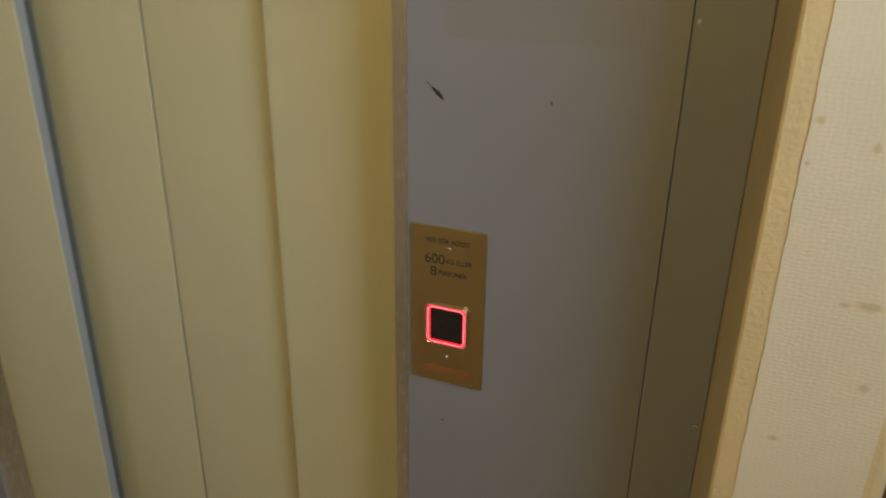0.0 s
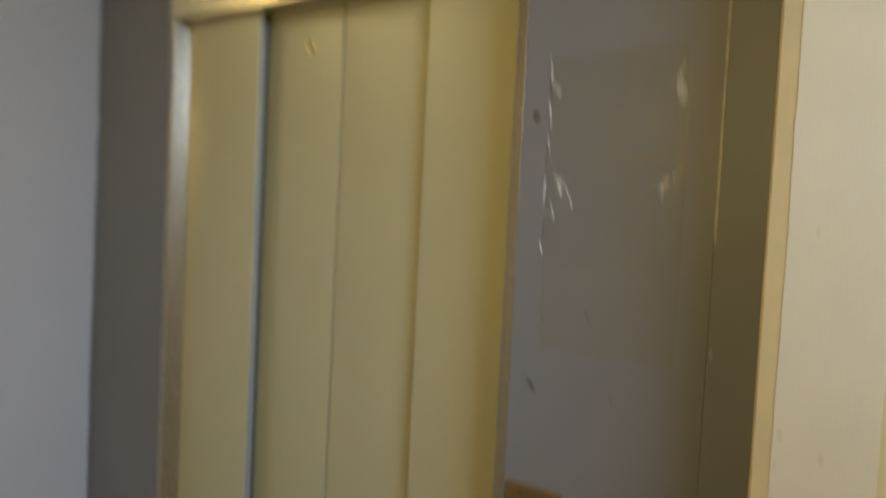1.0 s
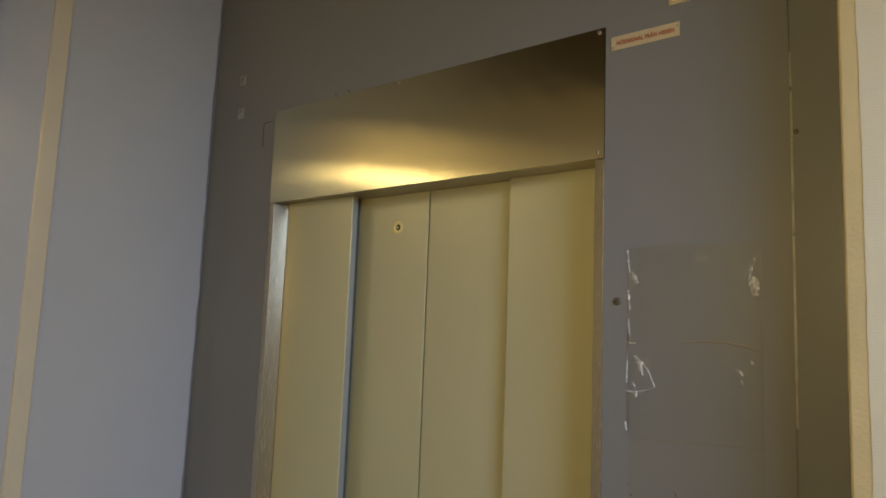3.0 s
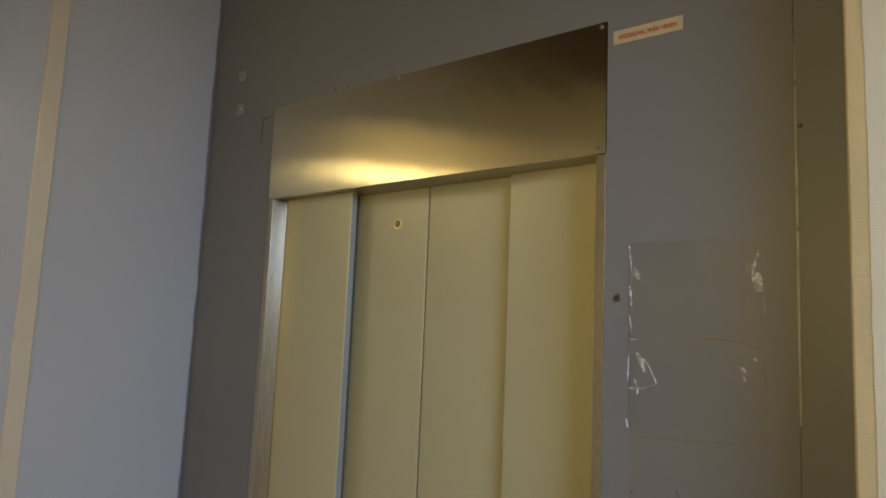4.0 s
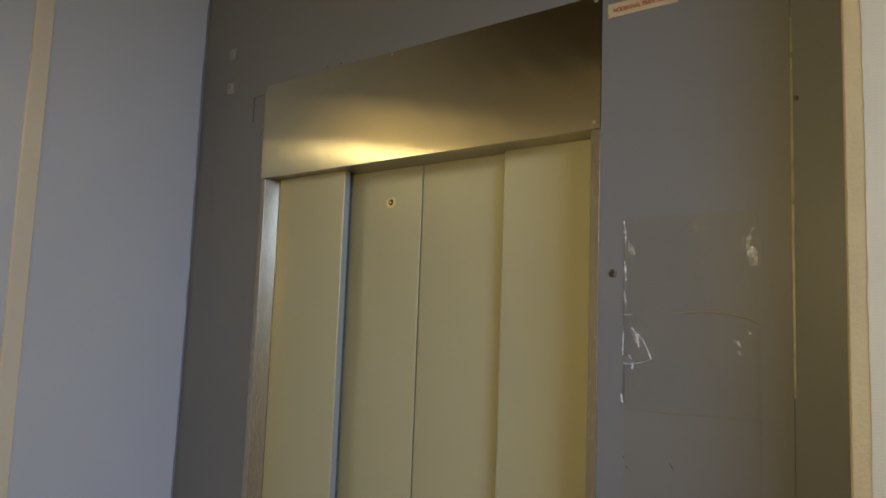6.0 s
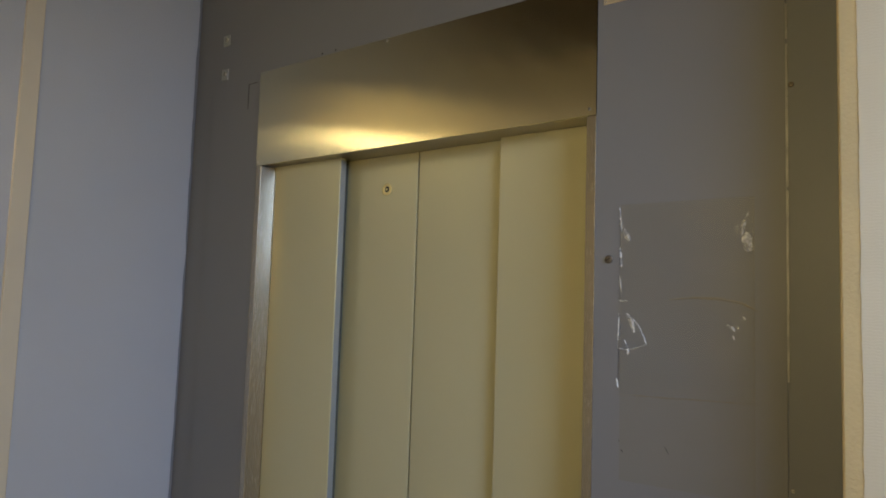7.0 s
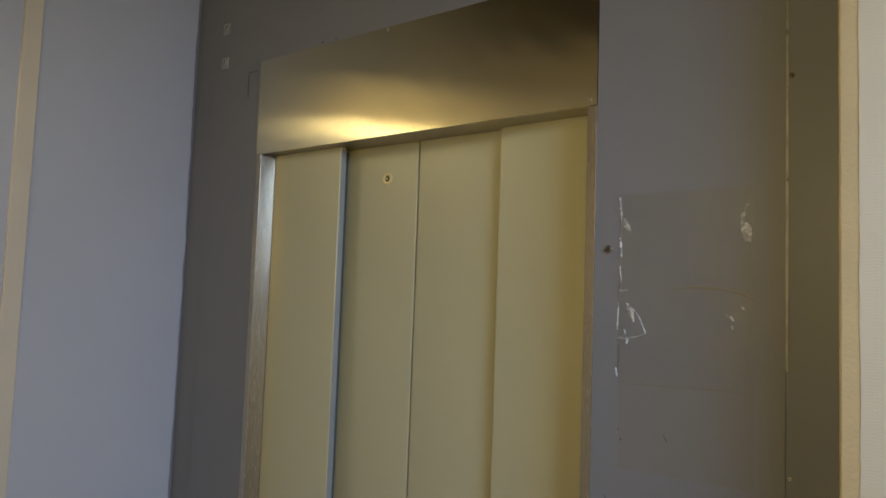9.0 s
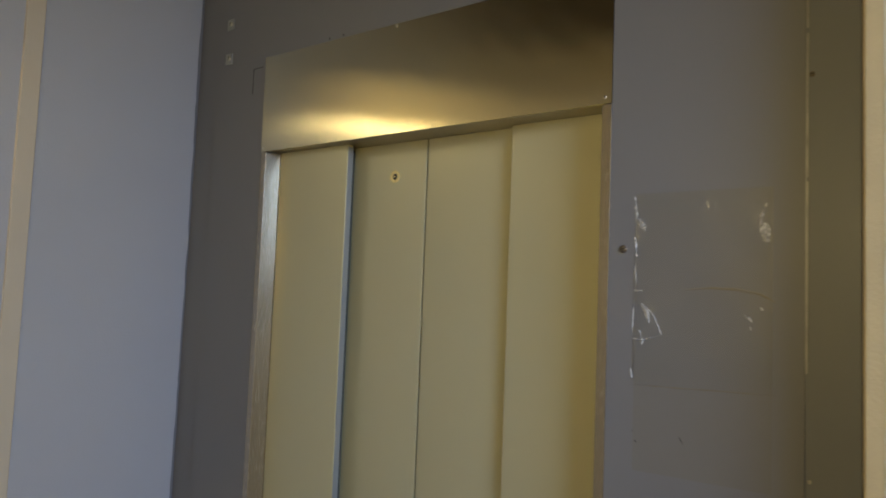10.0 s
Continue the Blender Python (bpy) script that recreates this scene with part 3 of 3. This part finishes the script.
# ---- fixing clips ----
def clip(z, tilt):
    c = thing("fixing_clip", -0.142, 0.0, z, "small pale square fixing clip with a screw on the grey sheet", "clip", "fixing clips")
    bm = boxed(-0.155, -0.130, -0.003, 0.0, z - 0.0135, z + 0.0135, bev=0.001)
    bmesh.ops.rotate(bm, verts=bm.verts, cent=(-0.142, 0, z), matrix=Matrix.Rotation(tilt, 3, "Y"))
    part("clip_plate", bm, SIGN_PALE, c)
    screw(c, -0.140, z + 0.001, -0.003, 0.0062)


SIGN_PALE = mat("pale_zinc_clip", (0.36, 0.365, 0.35), 0.4, metal=0.2, second=(0.25, 0.255, 0.25), scale=60, fine=300)
clip(2.2425, 0.05)
clip(2.329, -0.04)


# ---- clear foil pockets taped on the sheet, and the traces of a third ----
def foil(x0, x1, z0, z1, seed, lift, creases):
    """A limp film with soft waves and sharp creases round the given places (u, v, reach, height)."""
    nx, nz = 84, 64
    bm = bmesh.new()
    g = []
    for j in range(nz + 1):
        for i in range(nx + 1):
            u, v = i / nx, j / nz
            p = Vector((u * 4 + seed, v * 3, seed * 3.1))
            d = lift * (0.45 + 0.4 * noise.noise(p) + 0.06 * noise.noise(p * 4))
            for cu, cv, reach, high in creases:
                k = math.exp(-(((u - cu) * 1.35) ** 2 + (v - cv) ** 2) / reach ** 2)
                d += 0.85 * high * k * (1 - 2.6 * abs(noise.noise(Vector((u * 15 + seed * 5, v * 11, 7)))) + 0.5 * noise.noise(p * 9))
            edge = 0.0012 * noise.noise(Vector((v * 6, seed, 4)))
            g.append(bm.verts.new((x0 + (x1 - x0) * u + edge, -0.0012 - max(0.0, d), z0 + (z1 - z0) * v + 0.0012 * noise.noise(Vector((u * 5, seed, 1))))))
    for j in range(nz):
        for i in range(nx):
            a = j * (nx + 1) + i
            bm.faces.new((g[a], g[a + 1], g[a + nx + 2], g[a + nx + 1]))
    return bm


def fold(points, width, y0=-0.0044, y1=-0.0060):
    """A raised, tapering fold line in the film along (x, z) points."""
    bm = bmesh.new()
    last = None
    n = len(points) - 1
    for k in range(n * 5 + 1):
        i = min(k // 5, n - 1)
        t = k / 5 - i
        x, z = (points[i][q] + (points[i + 1][q] - points[i][q]) * t for q in (0, 1))
        dx, dz = points[i + 1][0] - points[i][0], points[i + 1][1] - points[i][1]
        ln = math.hypot(dx, dz)
        w = 2.1 * width * (0.25 + 0.75 * math.sin(math.pi * (k + 0.6) / (n * 5 + 1.2))) * (0.8 + 0.4 * noise.noise(Vector((x * 300, z * 300, 1))))
        ax, az = -dz / ln * w, dx / ln * w
        row = [bm.verts.new((x - ax, y0, z - az)), bm.verts.new((x, y1, z)), bm.verts.new((x + ax, y0, z + az))]
        if last:
            for q in (0, 1):
                bm.faces.new((last[q], last[q + 1], row[q + 1], row[q]))
        last = row
    return bm


def foil_pocket(z0, z1, seed, lift, creases, folds):
    f = thing("foil_pocket", 0.996, 0.0, z0, "crumpled clear plastic foil taped on the grey sheet", "plastic foil", "foil pockets")
    film_ob = part("film", foil(0.9025, 1.0995, z0, z1, seed, lift, creases), FOIL, f, smooth=True)
    film_ob.visible_shadow = False
    # these folds carry glints as whitish colour, not by reflection
    for width, points in folds:
        part("fold", fold(points, width), FOIL_GLINT, f).visible_shadow = False
    for x in (0.903, 1.0965):
        bm = bmesh.new()
        last = None
        for k in range(41):
            z = z0 + (z1 - z0) * k / 40
            y = -0.0016 - 0.0022 * abs(noise.noise(Vector((k * 0.31, seed, x * 9))))
            row = [bm.verts.new((x, -0.001, z)), bm.verts.new((x + 0.0012, y, z)), bm.verts.new((x + 0.003, y + 0.0004, z))]
            if last:
                for q in range(2):
                    bm.faces.new((last[q], last[q + 1], row[q + 1], row[q]))
            last = row
        part("welded_seam", bm, FOIL, f, smooth=True)


foil_pocket(1.709, 1.8505, 2, 0.003, [(0.04, 0.55, 0.14, 0.002), (0.94, 0.55, 0.13, 0.003), (0.55, 0.8, 0.14, 0.0015)],
            [(0.0013, ((0.9030, 1.8464), (0.9051, 1.8271), (0.9061, 1.8098))), (0.003, ((0.9103, 1.8128), (0.9155, 1.8027), (0.9207, 1.7945))),
             (0.0013, ((0.9041, 1.7843), (0.9061, 1.7680), (0.9072, 1.7548))), (0.0013, ((0.9041, 1.7406), (0.9061, 1.7263), (0.9082, 1.7151))),
             (0.0016, ((1.0927, 1.8291), (1.0854, 1.8108), (1.0833, 1.7965))), (0.0045, ((1.0886, 1.8006), (1.0906, 1.7884), (1.0927, 1.7741)))])
foil_pocket(1.5685, 1.7095, 9, 0.0035, [(0.11, 0.66, 0.13, 0.003), (0.86, 0.72, 0.10, 0.002)],
            [(0.0010, ((0.9041, 1.7037), (0.9093, 1.7026), (0.9176, 1.7037))), (0.0024, ((0.9155, 1.6835), (0.9239, 1.6728), (0.9280, 1.6558))),
             (0.0012, ((0.9239, 1.6781), (0.9353, 1.6654), (0.9478, 1.6388))), (0.0010, ((0.9009, 1.6314), (0.9155, 1.6292), (0.9332, 1.6335), (0.9478, 1.6399))),
             (0.0013, ((0.9134, 1.6441), (0.9187, 1.6292), (0.9176, 1.6228))), (0.0007, ((0.9041, 1.6856), (0.9030, 1.6537), (0.9020, 1.6271))),
             (0.0016, ((1.0635, 1.6728), (1.0698, 1.6686), (1.0740, 1.6633))), (0.0013, ((1.0844, 1.6845), (1.0886, 1.6803))),
             (0.0011, ((1.0708, 1.6579), (1.0729, 1.6516))), (0.0012, ((0.9009, 1.5856), (0.9020, 1.5771), (0.9041, 1.5718)))])
res = thing("tape_residue", 0.996, 0.0, 1.47, "yellowed glue traces of a removed notice on the sheet", "glue residue")
part("yellowed_patch", boxed(0.9045, 1.0995, -0.0003, 0.0, 1.435, 1.8515), GHOST, res, "yellowed patch left by a notice")
for w, pts in ((0.0013, ((0.9791, 1.7063), (1.0156, 1.7095), (1.0521, 1.7084), (1.0833, 1.7026), (1.1031, 1.6920))),
               (0.0007, ((0.9020, 1.5622), (0.9635, 1.5628), (1.0364, 1.5653), (1.1031, 1.5665)))):
    part("glue_line", fold(pts, w, -0.0004, -0.0008), GLUE, res)


# ---- scuffs on the sheet ----
def scuff(x0, z0, x1, z1, w, label):
    bm = bmesh.new()
    n, r = 12, random.Random(int(x0 * 1e4))
    a, b = Vector((x0, 0, z0)), Vector((x1, 0, z1))
    side = (b - a).cross(Vector((0, 1, 0))).normalized()
    up, dn = [], []
    for i in range(n + 1):
        t = i / n
        k = w * math.sin(math.pi * min(1, t * 0.9 + 0.06)) * r.uniform(0.5, 1.2)
        p = a.lerp(b, t)
        up.append(bm.verts.new(p + side * k + Vector((0, -0.0006, 0))))
        dn.append(bm.verts.new(p - side * k * 0.6 + Vector((0, -0.0006, 0))))
    for i in range(n):
        bm.faces.new((up[i], up[i + 1], dn[i + 1], dn[i]))
    r2 = bmesh.ops.extrude_face_region(bm, geom=bm.faces[:])
    for v in r2["geom"]:
        if isinstance(v, bmesh.types.BMVert):
            v.co.y = 0.0
    bmesh.ops.recalc_face_normals(bm, faces=bm.faces)
    return tagged(part("scuff_mark", bm, INK), label, "scuff")


scuff(0.8890, 1.3845, 0.9030, 1.3715, 0.0030, "dark scratch through the enamel of the grey sheet")
scuff(0.8830, 1.3895, 0.8870, 1.3865, 0.0008, "thin dark scratch on the grey sheet")
scuff(1.0172, 1.3800, 1.0188, 1.3765, 0.0012, "small brown chip in the grey enamel")
scuff(0.9035, 1.4945, 0.9048, 1.4905, 0.0007, "thin dark scratch below the foil")
scuff(0.9070, 1.4800, 0.9108, 1.4760, 0.0010, "small dark scratch below the foil")
scuff(0.9740, 1.4940, 0.9805, 1.4830, 0.0008, "thin dark scratch below the foil")
scuff(0.9380, 1.0305, 0.9460, 1.0290, 0.0014, "dark chip at the rim of the brass plate")
scuff(0.9050, 0.9745, 0.9090, 0.9735, 0.0012, "small dark chip in the enamel below the call plate")

# ---- lamps ----
# added out of view: globe, cord and place are assumed
gl = thing("added_globe_lamp", GLOBE[0], GLOBE[1], CEIL, "unseen globe lamp added for the warm light of the lobby", "lamp")
bm = bmesh.new()
bmesh.ops.create_uvsphere(bm, u_segments=32, v_segments=20, radius=GLOBE_R)
bmesh.ops.translate(bm, verts=bm.verts, vec=GLOBE)
part("globe", bm, GLOBE_GLASS, gl, "glowing globe of the added lamp", smooth=True)
for nm, r1, r2, za, zb in (("fitter", 0.034, 0.022, GLOBE[2] + GLOBE_R - 0.010, GLOBE[2] + GLOBE_R + 0.045),
                           ("cord", 0.004, 0.004, GLOBE[2] + GLOBE_R + 0.045, CEIL - 0.03), ("ceiling_rose", 0.02, 0.05, CEIL - 0.03, CEIL)):
    bm = bmesh.new()
    bmesh.ops.create_cone(bm, cap_ends=True, segments=24, radius1=r1, radius2=r2, depth=zb - za)
    bmesh.ops.translate(bm, verts=bm.verts, vec=(GLOBE[0], GLOBE[1], (za + zb) / 2))
    part(nm, bm, SHADE, gl, smooth=True)
wl = thing("wall_lamp", ROOM_X0, -0.70, 2.2, "wall lamp with a bright tube under a dim opal screen", "lamp")
LX0 = ROOM_X0 + 0.0085 * (2.3 - 1.45)
part("lamp_base", leaning(boxed(ROOM_X0 - 0.004, ROOM_X0 + 0.012, -0.965, -0.55, 2.19, 2.41, bev=0.004)), SHADE, wl)
# unseen plate added to keep the tube's spill off the wall
part("spill_block", leaning(boxed(ROOM_X0 + 0.012, ROOM_X0 + 0.05, -0.556, -0.5505, 2.19, 2.41)), SHADE, wl)
part("screen", leaning(boxed(ROOM_X0 + 0.012, ROOM_X0 + 0.04, -0.96, -0.557, 2.235, 2.40, bev=0.008)), LAMP_SCREEN, wl, "dim opal screen", smooth=True)
bm = bmesh.new()
bmesh.ops.create_cone(bm, cap_ends=True, segments=24, radius1=0.022, radius2=0.022, depth=0.40)
bmesh.ops.transform(bm, matrix=Matrix.Translation((LX0 + 0.036, -0.758, 2.218)) @ Matrix.Rotation(math.pi / 2, 4, "X"), verts=bm.verts)
part("glass_tube", bm, LAMP_GLASS, wl, smooth=True)
